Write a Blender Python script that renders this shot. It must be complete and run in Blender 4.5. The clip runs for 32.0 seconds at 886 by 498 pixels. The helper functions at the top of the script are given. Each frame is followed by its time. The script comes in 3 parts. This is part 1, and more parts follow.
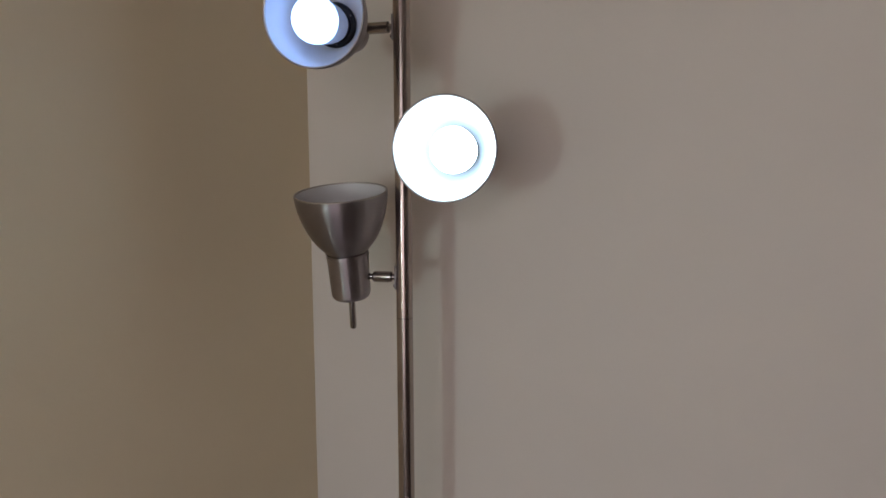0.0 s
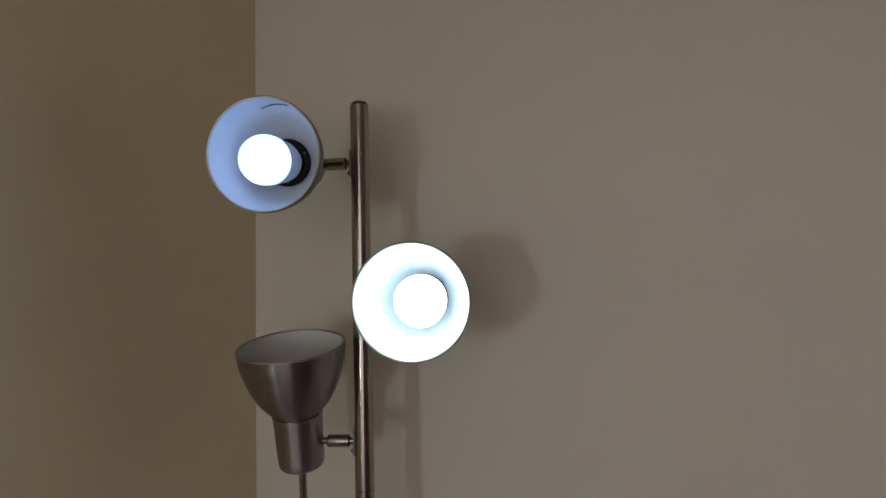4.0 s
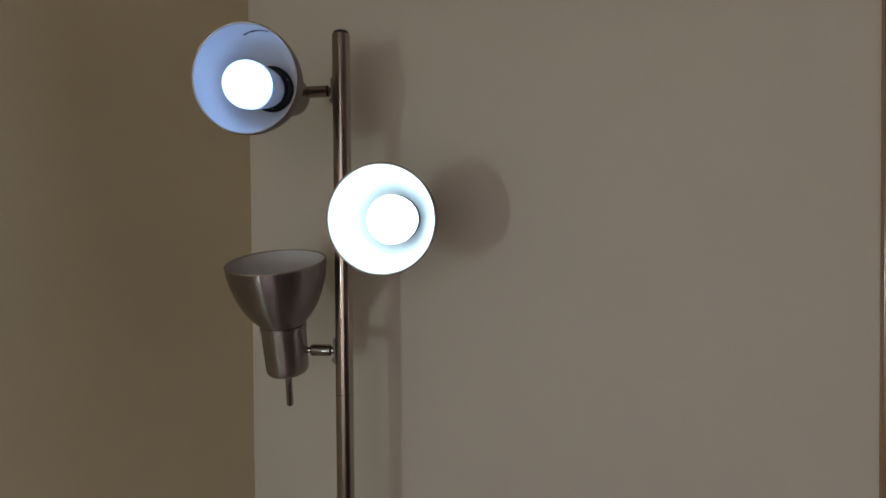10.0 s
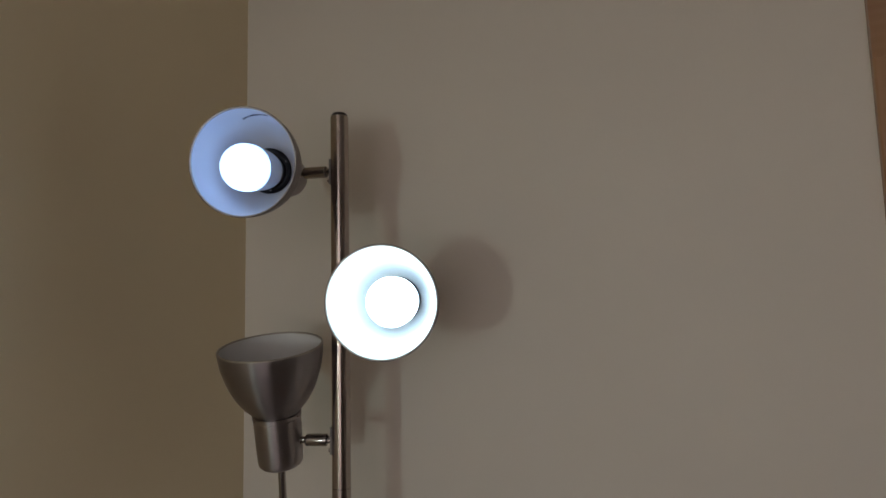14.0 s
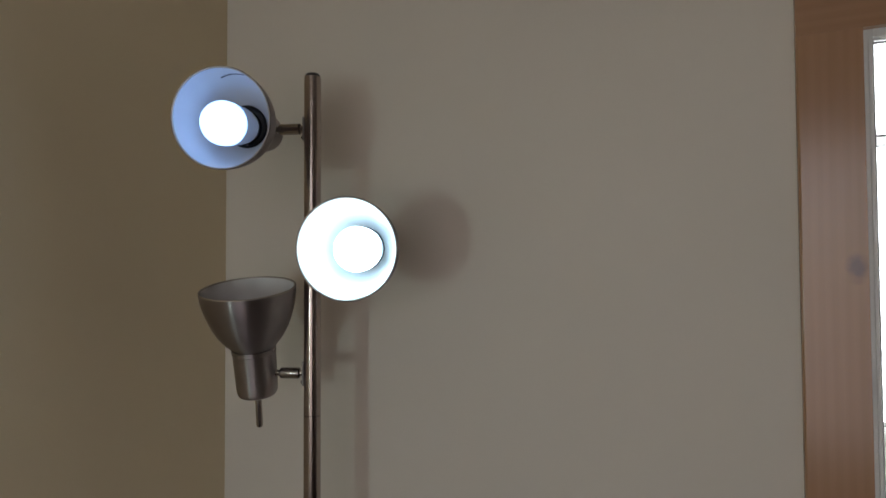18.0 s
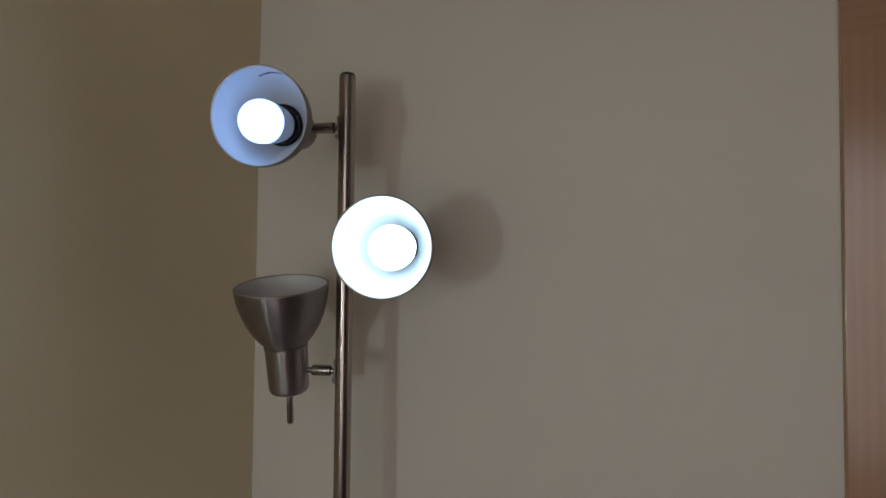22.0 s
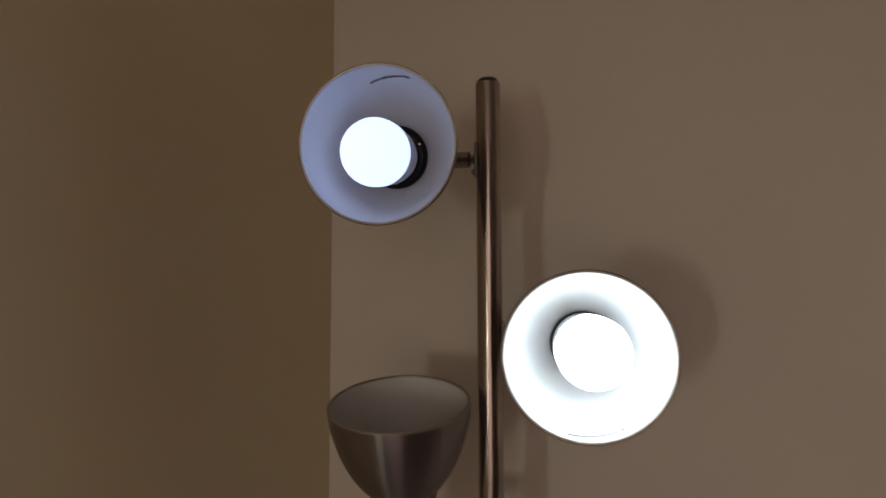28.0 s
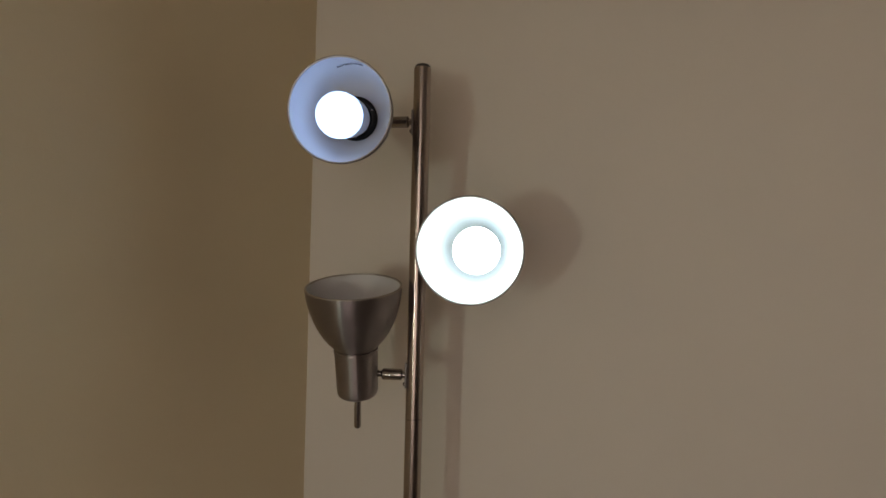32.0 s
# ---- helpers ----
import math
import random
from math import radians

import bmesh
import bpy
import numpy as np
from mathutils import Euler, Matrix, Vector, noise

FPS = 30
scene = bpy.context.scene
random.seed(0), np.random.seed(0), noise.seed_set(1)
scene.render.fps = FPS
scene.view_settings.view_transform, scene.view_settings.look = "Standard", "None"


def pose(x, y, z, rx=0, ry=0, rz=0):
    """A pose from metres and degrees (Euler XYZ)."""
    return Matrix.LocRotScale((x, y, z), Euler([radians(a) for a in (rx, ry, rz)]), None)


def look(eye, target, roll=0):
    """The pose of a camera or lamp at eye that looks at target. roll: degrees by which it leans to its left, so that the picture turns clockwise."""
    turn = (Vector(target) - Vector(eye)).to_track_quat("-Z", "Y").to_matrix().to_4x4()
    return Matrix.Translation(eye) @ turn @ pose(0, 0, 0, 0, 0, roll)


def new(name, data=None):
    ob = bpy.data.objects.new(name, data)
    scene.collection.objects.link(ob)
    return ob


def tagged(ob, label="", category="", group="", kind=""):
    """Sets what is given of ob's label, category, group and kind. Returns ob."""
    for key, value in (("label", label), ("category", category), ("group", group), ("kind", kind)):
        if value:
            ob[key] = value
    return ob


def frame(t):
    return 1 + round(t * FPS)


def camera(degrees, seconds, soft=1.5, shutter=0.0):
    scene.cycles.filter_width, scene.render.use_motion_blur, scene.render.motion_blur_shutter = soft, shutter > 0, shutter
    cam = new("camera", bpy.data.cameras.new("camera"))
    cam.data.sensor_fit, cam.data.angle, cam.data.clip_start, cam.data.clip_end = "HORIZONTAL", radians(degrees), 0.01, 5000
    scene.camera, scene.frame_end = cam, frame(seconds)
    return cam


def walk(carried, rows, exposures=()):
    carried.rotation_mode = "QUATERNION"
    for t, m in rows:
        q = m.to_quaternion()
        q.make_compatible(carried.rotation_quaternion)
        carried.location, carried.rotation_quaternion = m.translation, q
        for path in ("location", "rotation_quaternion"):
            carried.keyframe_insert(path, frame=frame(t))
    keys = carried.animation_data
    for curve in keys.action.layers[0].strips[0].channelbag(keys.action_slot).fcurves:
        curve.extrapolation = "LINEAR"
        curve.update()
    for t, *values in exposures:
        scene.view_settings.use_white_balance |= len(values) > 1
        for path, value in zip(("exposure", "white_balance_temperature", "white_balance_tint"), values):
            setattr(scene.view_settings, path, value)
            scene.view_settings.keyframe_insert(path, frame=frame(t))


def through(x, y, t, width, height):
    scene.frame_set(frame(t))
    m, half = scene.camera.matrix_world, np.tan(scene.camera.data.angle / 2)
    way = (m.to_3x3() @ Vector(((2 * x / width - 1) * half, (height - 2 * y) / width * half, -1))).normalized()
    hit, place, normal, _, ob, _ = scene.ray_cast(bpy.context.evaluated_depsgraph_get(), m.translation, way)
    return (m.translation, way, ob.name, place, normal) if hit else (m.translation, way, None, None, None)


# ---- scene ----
# The lamp's pole stands on the world's origin; the room's corner lies behind it, turned by TURN degrees.
TURN = -24.90
CORNER = (-0.2005, 0.2329)
ROOM = pose(CORNER[0], CORNER[1], 0, 0, 0, TURN)   # x along the window wall, y out through it

# ---- camera ----
# seconds, x, y, z, yaw, pitch, roll
PATH = [
    (0, 0.1044, -0.8276, 1.3126, 3.337, -5.449, 0.285),
    (0.5, 0.1071, -0.8282, 1.3115, 3.043, -5.035, 0.764),
    (1, 0.1027, -0.8293, 1.3150, 3.071, -4.791, -0.062),
    (1.5, 0.1005, -0.8044, 1.3195, 1.361, -2.834, -0.718),
    (2, 0.0923, -0.7582, 1.3555, -1.713, 0.336, 0.435),
    (2.5, 0.0799, -0.7474, 1.3608, -1.703, 2.741, 1.174),
    (3, 0.0871, -0.7283, 1.3793, -1.867, 2.975, 1.666),
    (3.5, 0.0835, -0.7306, 1.3760, -1.337, 4.271, 1.314),
    (5.5, 0.1330, -0.7865, 1.3897, -1.430, 1.615, 1.662),
    (6, 0.1582, -0.7850, 1.3692, 0.643, 3.456, 2.316),
    (6.5, 0.1573, -0.7822, 1.3795, 0.943, 2.776, 2.403),
    (7, 0.1591, -0.7827, 1.3658, 1.441, 3.238, 2.224),
    (7.5, 0.1442, -0.7802, 1.3657, 0.919, 2.356, 1.850),
    (8, 0.1512, -0.7849, 1.3562, 0.850, 1.429, 1.648),
    (8.5, 0.1522, -0.7847, 1.3476, 0.119, 0.218, 0.707),
    (9, 0.1513, -0.7767, 1.3393, 0.315, -0.502, 0.630),
    (9.5, 0.1440, -0.7793, 1.3383, 0.515, -1.122, 0.592),
    (10, 0.1388, -0.7862, 1.3423, 0.350, -1.008, 0.443),
    (10.5, 0.1188, -0.7820, 1.3407, -0.649, -0.649, 0.498),
    (11, 0.1159, -0.7762, 1.3479, -0.295, -0.399, 0.086),
    (11.5, 0.1131, -0.7674, 1.3390, -0.327, 1.354, 0.146),
    (12, 0.1149, -0.7622, 1.3510, -1.131, 3.220, 0.572),
    (12.5, 0.1198, -0.7595, 1.3556, -1.352, 5.324, 0.899),
    (12.8, 0.1257, -0.7682, 1.3582, -1.168, 5.724, 0.956),
    (13, 0.1267, -0.7734, 1.3580, -0.817, 6.105, 1.091),
    (13.5, 0.1274, -0.7726, 1.3529, -0.524, 6.274, 1.155),
    (14, 0.1293, -0.7674, 1.3579, -0.290, 5.658, 1.329),
    (14.5, 0.1371, -0.7830, 1.3666, -0.921, 4.093, 1.536),
    (15, 0.1481, -0.8179, 1.3639, -2.168, 2.642, 0.457),
    (15.4, 0.1525, -0.8338, 1.3564, -4.271, 2.277, 0.556),
    (15.5, 0.1524, -0.8345, 1.3541, -4.648, 2.390, 0.466),
    (17.5, 0.1712, -0.8558, 1.3500, -1.992, 2.083, 0.756),
    (17.6, 0.1682, -0.8482, 1.3489, -1.872, 2.006, 0.572),
    (18, 0.1622, -0.8396, 1.3434, -1.603, 1.663, 0.284),
    (18.5, 0.1584, -0.8417, 1.3404, -1.425, 1.599, 0.333),
    (19, 0.1538, -0.8430, 1.3427, -1.287, 1.546, 0.417),
    (19.5, 0.1564, -0.8456, 1.3451, -0.314, 1.757, 0.166),
    (20, 0.1526, -0.8423, 1.3430, -0.210, 2.760, -0.060),
    (20.5, 0.1530, -0.8360, 1.3416, 0.366, 3.191, -0.149),
    (21, 0.1506, -0.8358, 1.3403, 0.188, 2.637, -0.055),
    (21.5, 0.1454, -0.8396, 1.3349, 0.059, 2.512, -0.153),
    (22, 0.1403, -0.8385, 1.3395, 0.017, 1.898, -0.506),
    (22.5, 0.1377, -0.8392, 1.3397, 0.132, 2.125, -0.766),
    (23, 0.1336, -0.8288, 1.3450, -0.000, 2.860, -0.741),
    (23.5, 0.1386, -0.8224, 1.3441, -0.202, 3.343, -0.028),
    (24, 0.1143, -0.7705, 1.3526, -0.915, 3.514, 0.696),
    (24.5, 0.0409, -0.6360, 1.3663, -0.016, 2.950, 1.294),
    (25, -0.0075, -0.5479, 1.3801, 1.913, 3.855, 1.195),
    (25.4, -0.0352, -0.5219, 1.3993, 2.547, 5.366, 1.664),
    (25.5, -0.0391, -0.5137, 1.4042, 2.813, 5.388, 1.630),
    (27.5, -0.0402, -0.5252, 1.4258, 1.627, 3.706, 0.604),
    (28, -0.0323, -0.5601, 1.4121, 1.221, 4.257, 0.202),
    (28.5, 0.0020, -0.6406, 1.4091, 2.335, 3.465, -1.573),
    (29, 0.0330, -0.7319, 1.3863, 2.592, 3.800, -0.749),
    (29.5, 0.0456, -0.7865, 1.3660, 2.011, 2.575, -1.548),
    (30, 0.0388, -0.8039, 1.3588, 1.376, 2.317, -1.954),
    (30.5, 0.0409, -0.8113, 1.3608, 1.092, 2.144, -1.767),
    (31, 0.0384, -0.8107, 1.3601, 0.913, 1.564, -1.570),
    (31.5, 0.0408, -0.8097, 1.3609, 0.343, 0.980, -1.562),
    (32, 0.0339, -0.8058, 1.3600, -0.032, 0.497, -1.441),
]
# seconds, stops, kelvin, tint
EXPOSURES = [(0, 0.31, 6200, 22), (1.3, 0.29, 6200, 18), (2, 0.20, 6250, 15.5), (3, -0.22, 6480, 16.3), (6, -0.21, 6480, 16), (12, -0.22, 6600, 16.3), (14, -0.23, 6550, 17.3), (15, -0.13, 6420, 18),
             (18, -0.16, 6270, 14.5), (21, -0.18, 6200, 14.8), (24, -0.23, 6400, 15.2), (25, -0.65, 6450, 22.5), (25.5, -0.71, 6650, 22), (27.5, -0.79, 7800, 28.5), (28, -0.75, 8050, 30.5),
             (29, -0.51, 8650, 28.5), (30, -0.17, 8200, 24.5), (31, -0.13, 7850, 22.5), (32, -0.15, 7480, 19.5)]

cam = camera(74.08, 32.0, soft=1.5, shutter=0.7)
walk(cam, [(t, pose(x, y, z, 90 + p, r, w)) for t, x, y, z, w, p, r in PATH],
     exposures=[(t, e, k, g) for t, e, k, g in EXPOSURES])

# ---- world and light ----
world = bpy.data.worlds.new("overcast_sky")
scene.world = world
world.use_nodes = True
wn = world.node_tree.nodes
sky = wn.new("ShaderNodeTexSky")
sky.sky_type = "NISHITA"
sky.sun_disc = False
sky.sun_elevation, sky.sun_rotation = radians(48), radians(150)
wn["Background"].inputs["Strength"].default_value = 0.10
world.node_tree.links.new(sky.outputs["Color"], wn["Background"].inputs["Color"])

sun = new("sun", bpy.data.lights.new("sun", "SUN"))
sun.data.energy, sun.data.angle, sun.data.color = 0.8, radians(12), (1.0, 0.96, 0.9)
sun.matrix_world = ROOM @ look((0, -6, 8), (0, 4, 0))

# unseen key source, set where the lamp's shadows point; the window is assumed
BACK = 2.45          # from the window wall to the wall across
far_key = new("far_key_light", bpy.data.lights.new("far_key_light", "AREA"))
far_key.data.shape, far_key.data.size, far_key.data.size_y = "RECTANGLE", 0.12, 0.26
far_key.data.energy, far_key.data.color = 4.4, (0.78, 1.0, 0.90)
FAR_X, FAR_Z = 0.20, 1.13
far_key.matrix_world = ROOM @ look((FAR_X, -BACK - 0.03, FAR_Z), (FAR_X, 0, FAR_Z))

# fill lamp added in an assumed wide window, for soft light and casing sheen
BROAD_X, BROAD_Z = 1.06, 1.20
broad_fill = new("broad_fill_light", bpy.data.lights.new("broad_fill_light", "AREA"))
broad_fill.data.shape, broad_fill.data.size, broad_fill.data.size_y = "RECTANGLE", 1.10, 1.44
broad_fill.data.energy, broad_fill.data.color = 6.35, (1.0, 0.87, 0.82)
broad_fill.matrix_world = ROOM @ look((BROAD_X, -BACK - 0.03, BROAD_Z), (BROAD_X, 0, BROAD_Z))

BULB_TOP, BULB_MID = 3.3, 15.0


# ---- materials ----
def material(name, color=(0.8, 0.8, 0.8), rough=0.5, metal=0.0):
    m = bpy.data.materials.new(name)
    m.use_nodes = True
    b = m.node_tree.nodes["Principled BSDF"]
    b.inputs["Base Color"].default_value = (*color, 1)
    b.inputs["Roughness"].default_value = rough
    b.inputs["Metallic"].default_value = metal
    return m, m.node_tree.nodes, m.node_tree.links, b


def coords(n, l, scale=(1, 1, 1), kind="Object"):
    c, mp = n.new("ShaderNodeTexCoord"), n.new("ShaderNodeMapping")
    mp.inputs["Scale"].default_value = scale
    l.new(c.outputs[kind], mp.inputs["Vector"])
    return mp.outputs["Vector"]


def noise_tex(n, l, vec, scale, detail=4, rough=0.55):
    t = n.new("ShaderNodeTexNoise")
    t.inputs["Scale"].default_value, t.inputs["Detail"].default_value, t.inputs["Roughness"].default_value = scale, detail, rough
    l.new(vec, t.inputs["Vector"])
    return t.outputs["Fac"]


def ramp(n, l, fac, stops):
    r = n.new("ShaderNodeValToRGB")
    e = r.color_ramp.elements
    while len(e) < len(stops):
        e.new(0.5)
    for s, (p, c) in zip(e, stops):
        s.position, s.color = p, (*c, 1)
    l.new(fac, r.inputs["Fac"])
    return r.outputs["Color"]


def bump(n, l, height, strength, distance, b, normal=None):
    k = n.new("ShaderNodeBump")
    k.inputs["Strength"].default_value, k.inputs["Distance"].default_value = strength, distance
    l.new(height, k.inputs["Height"])
    if normal is not None:
        l.new(normal, k.inputs["Normal"])
    l.new(k.outputs["Normal"], b.inputs["Normal"])
    return k.outputs["Normal"]


def spread(n, l, fac, low, high):
    r = n.new("ShaderNodeMapRange")
    r.inputs["To Min"].default_value, r.inputs["To Max"].default_value = low, high
    l.new(fac, r.inputs["Value"])
    return r.outputs["Result"]


def wall_paint(name, dark, light):
    m, n, l, b = material(name, light, 0.62)
    v = coords(n, l)
    l.new(ramp(n, l, noise_tex(n, l, v, 1.7, 3), [(0.3, dark), (0.7, light)]), b.inputs["Base Color"])
    l.new(spread(n, l, noise_tex(n, l, v, 6, 3), 0.5, 0.72), b.inputs["Roughness"])
    peel = bump(n, l, noise_tex(n, l, v, 190, 3), 0.10, 0.002, b)      # roller stipple
    bump(n, l, noise_tex(n, l, v, 9, 2), 0.10, 0.02, b, peel)          # uneven plaster
    return m


def brushed(name, color, rough, aniso, ring=900.0, axis="Z"):
    """Nickel turned on a lathe: fine rings round the part's own z axis, so that highlights run along it."""
    m, n, l, b = material(name, color, rough, 1.0)
    b.inputs["Anisotropic"].default_value = aniso
    b.inputs["Anisotropic Rotation"].default_value = 0.25
    tg = n.new("ShaderNodeTangent")
    tg.direction_type, tg.axis = "RADIAL", axis
    l.new(tg.outputs["Tangent"], b.inputs["Tangent"])
    v = coords(n, l, (6, 6, ring))
    g = noise_tex(n, l, v, 1.0, 3)
    l.new(spread(n, l, g, rough - 0.03, rough + 0.04), b.inputs["Roughness"])
    smear = noise_tex(n, l, coords(n, l), 30, 4)
    l.new(ramp(n, l, smear, [(0.25, tuple(c * 0.88 for c in color)), (0.75, color)]), b.inputs["Base Color"])
    bump(n, l, g, 0.012, 0.0003, b)
    return m


def pine(name, depth=1.0, knot=None, level=False):
    def run(across, lengthwise):
        return (lengthwise, across, across) if level else (across, across, lengthwise)

    m, n, l, b = material(name, (0.42, 0.24, 0.13), 0.42)
    v = coords(n, l)
    warp = noise_tex(n, l, coords(n, l, run(5, 0.8)), 3.0, 3)
    grain = n.new("ShaderNodeTexWave")
    grain.wave_type, grain.bands_direction = "BANDS", "Z" if level else "X"
    grain.inputs["Scale"].default_value, grain.inputs["Distortion"].default_value = 24, 5.0
    grain.inputs["Detail"].default_value, grain.inputs["Detail Scale"].default_value = 3, 0.6
    l.new(coords(n, l, run(1, 0.07)), grain.inputs["Vector"])
    fine = noise_tex(n, l, coords(n, l, run(260, 5)), 1.0, 4)
    base = ramp(n, l, grain.outputs["Fac"], [(0.1, tuple(depth * c for c in (0.365, 0.178, 0.072))), (0.9, tuple(depth * c for c in (0.390, 0.194, 0.080)))])
    tone = ramp(n, l, warp, [(0.3, (0.90, 0.87, 0.85)), (0.7, (1.0, 1.0, 1.0))])
    mul = n.new("ShaderNodeMix")
    mul.data_type, mul.blend_type = "RGBA", "MULTIPLY"
    mul.inputs["Factor"].default_value = 1.0
    l.new(base, mul.inputs["A"])
    l.new(tone, mul.inputs["B"])
    mul2 = n.new("ShaderNodeMix")
    mul2.data_type, mul2.blend_type = "RGBA", "MULTIPLY"
    mul2.inputs["Factor"].default_value = 1.0
    l.new(mul.outputs["Result"], mul2.inputs["A"])
    l.new(ramp(n, l, fine, [(0.3, (0.95, 0.94, 0.93)), (0.65, (1, 1, 1))]), mul2.inputs["B"])
    color = mul2.outputs["Result"]
    if knot:                                    # one dark oval knot grown into the board
        off, sc, length = (n.new("ShaderNodeVectorMath") for _ in range(3))
        off.operation, sc.operation, length.operation = "SUBTRACT", "MULTIPLY", "LENGTH"
        off.inputs[1].default_value = knot
        sc.inputs[1].default_value = (1 / 0.0105, 0, 1 / 0.0185)
        lump = n.new("ShaderNodeTexNoise")
        lump.inputs["Scale"].default_value = 60
        l.new(v, lump.inputs["Vector"])
        l.new(v, off.inputs[0])
        l.new(off.outputs[0], sc.inputs[0])
        l.new(sc.outputs[0], length.inputs[0])
        add = n.new("ShaderNodeMath")
        add.operation = "ADD"
        l.new(length.outputs["Value"], add.inputs[0])
        l.new(spread(n, l, lump.outputs["Fac"], -0.45, 0.45), add.inputs[1])
        edge = n.new("ShaderNodeMapRange")
        edge.interpolation_type = "SMOOTHSTEP"
        for key, val in (("From Min", 0.35), ("From Max", 1.3), ("To Min", 0.85), ("To Max", 0.0)):
            edge.inputs[key].default_value = val
        l.new(add.outputs[0], edge.inputs["Value"])
        grown = n.new("ShaderNodeMix")
        grown.data_type = "RGBA"
        grown.inputs["B"].default_value = (0.060, 0.022, 0.040, 1)
        l.new(edge.outputs["Result"], grown.inputs["Factor"])
        l.new(color, grown.inputs["A"])
        color = grown.outputs["Result"]
    l.new(color, b.inputs["Base Color"])
    b.inputs["Coat Weight"].default_value = 1.0
    b.inputs["Coat IOR"].default_value = 1.75
    b.inputs["Coat Roughness"].default_value = 0.20
    l.new(spread(n, l, fine, 0.50, 0.66), b.inputs["Roughness"])
    bump(n, l, fine, 0.12, 0.0008, b)
    return m


def soft_plastic(name, color, rough, speck=0.04):
    m, n, l, b = material(name, color, rough)
    v = coords(n, l)
    l.new(ramp(n, l, noise_tex(n, l, v, 14, 4), [(0.3, tuple(c * (1 - 2 * speck) for c in color)), (0.7, color)]), b.inputs["Base Color"])
    l.new(spread(n, l, noise_tex(n, l, v, 60, 3), rough - 0.06, rough + 0.08), b.inputs["Roughness"])
    bump(n, l, noise_tex(n, l, v, 350, 2), 0.04, 0.0006, b)
    return m


def thin_plastic(name, color, through):
    """White plastic that lets daylight glow through it; on the sash rails it imitates glare."""
    m = soft_plastic(name, color, 0.45, 0.03)
    n, l = m.node_tree.nodes, m.node_tree.links
    t, x = n.new("ShaderNodeBsdfTranslucent"), n.new("ShaderNodeMixShader")
    t.inputs["Color"].default_value = (*color, 1)
    x.inputs[0].default_value = through
    l.new(n["Principled BSDF"].outputs[0], x.inputs[1])
    l.new(t.outputs[0], x.inputs[2])
    l.new(x.outputs[0], n["Material Output"].inputs["Surface"])
    return m


def glow(name, color, strength):
    m = bpy.data.materials.new(name)
    m.use_nodes = True
    b = m.node_tree.nodes["Principled BSDF"]
    b.inputs["Base Color"].default_value = (0.85, 0.86, 0.88, 1)
    b.inputs["Roughness"].default_value = 0.35
    b.inputs["Emission Color"].default_value = (*color, 1)
    b.inputs["Emission Strength"].default_value = strength
    return m


WALL = wall_paint("beige_wall_paint", (0.700, 0.645, 0.580), (0.740, 0.685, 0.620))
# the west wall's dimmer, yellower light is put into this colour
WARM_LIT = wall_paint("warm_lit_wall_paint", (0.700, 0.598, 0.412), (0.740, 0.634, 0.442))
CEILING = wall_paint("white_ceiling_paint", (0.82, 0.81, 0.79), (0.86, 0.85, 0.83))
NICKEL = brushed("brushed_nickel", (0.340, 0.312, 0.322), 0.31, 1.0)
LIP = brushed("dull_lip_nickel", (0.50, 0.46, 0.42), 0.55, 0.1)
# dark outline along the lit heads' rims, shading put into colour; brackets share it
DARK_NICKEL = brushed("darker_nickel", (0.26, 0.245, 0.245), 0.45, 0.2)
CUP_NICKEL = brushed("satin_nickel_cup", (0.41, 0.38, 0.385), 0.32, 0.95)
POLE_NICKEL = brushed("satin_nickel_tube", (0.44, 0.38, 0.35), 0.175, 0.9, 300.0)
STEEL = brushed("arm_nickel", (0.37, 0.335, 0.32), 0.24, 0.3)
SCUFF = soft_plastic("bare_scuff", (0.62, 0.60, 0.58), 0.4)
ENAMEL = soft_plastic("white_enamel", (0.72, 0.715, 0.72), 0.38, 0.02)
BLACK = soft_plastic("black_bakelite", (0.006, 0.006, 0.007), 0.5)
CAP = soft_plastic("black_cap_plastic", (0.022, 0.018, 0.018), 0.4)
COLLAR = soft_plastic("bulb_collar_plastic", (0.72, 0.74, 0.78), 0.4, 0.02)
BRASS = brushed("screw_base_metal", (0.62, 0.60, 0.55), 0.25, 0.2)
INK = soft_plastic("dark_print", (0.03, 0.03, 0.05), 0.6)
PALE_INK = soft_plastic("etched_print", (0.008, 0.008, 0.011), 0.6)
FAINT = brushed("etched_nickel", (0.33, 0.31, 0.31), 0.40, 0.3)
PINE = pine("varnished_pine", 1.0, (0.9515, -0.011, 1.340))
HEAD_PINE = pine("varnished_pine_lengthwise", 0.97, level=True)
CRACK = soft_plastic("dark_split", (0.30, 0.142, 0.064), 0.6)
VINYL = soft_plastic("white_window_vinyl", (0.80, 0.80, 0.79), 0.35, 0.03)
SLOT = thin_plastic("grey_slot", (0.78, 0.78, 0.76), 0.42)
SEAL = soft_plastic("pale_grey_seal", (0.30, 0.30, 0.30), 0.6)
GASKET = soft_plastic("grey_gasket", (0.07, 0.07, 0.075), 0.6)
PANEL = thin_plastic("white_ribbed_panel", (0.80, 0.815, 0.77), 0.40)
# window glare on the solid rails imitated by strong translucency
RAIL = thin_plastic("white_sash_vinyl", (0.92, 0.92, 0.91), 0.76)
# unseen floor; dark tone chosen for its bounce and its reflection in the nickel
FLOOR = wall_paint("unseen_floor_tone", (0.115, 0.094, 0.084), (0.160, 0.132, 0.118))
DOME_TOP = glow("lit_bulb_dome", (0.29, 0.53, 1.0), BULB_TOP)
DOME_MID = glow("bright_bulb_dome", (0.56, 0.88, 1.0), BULB_MID)
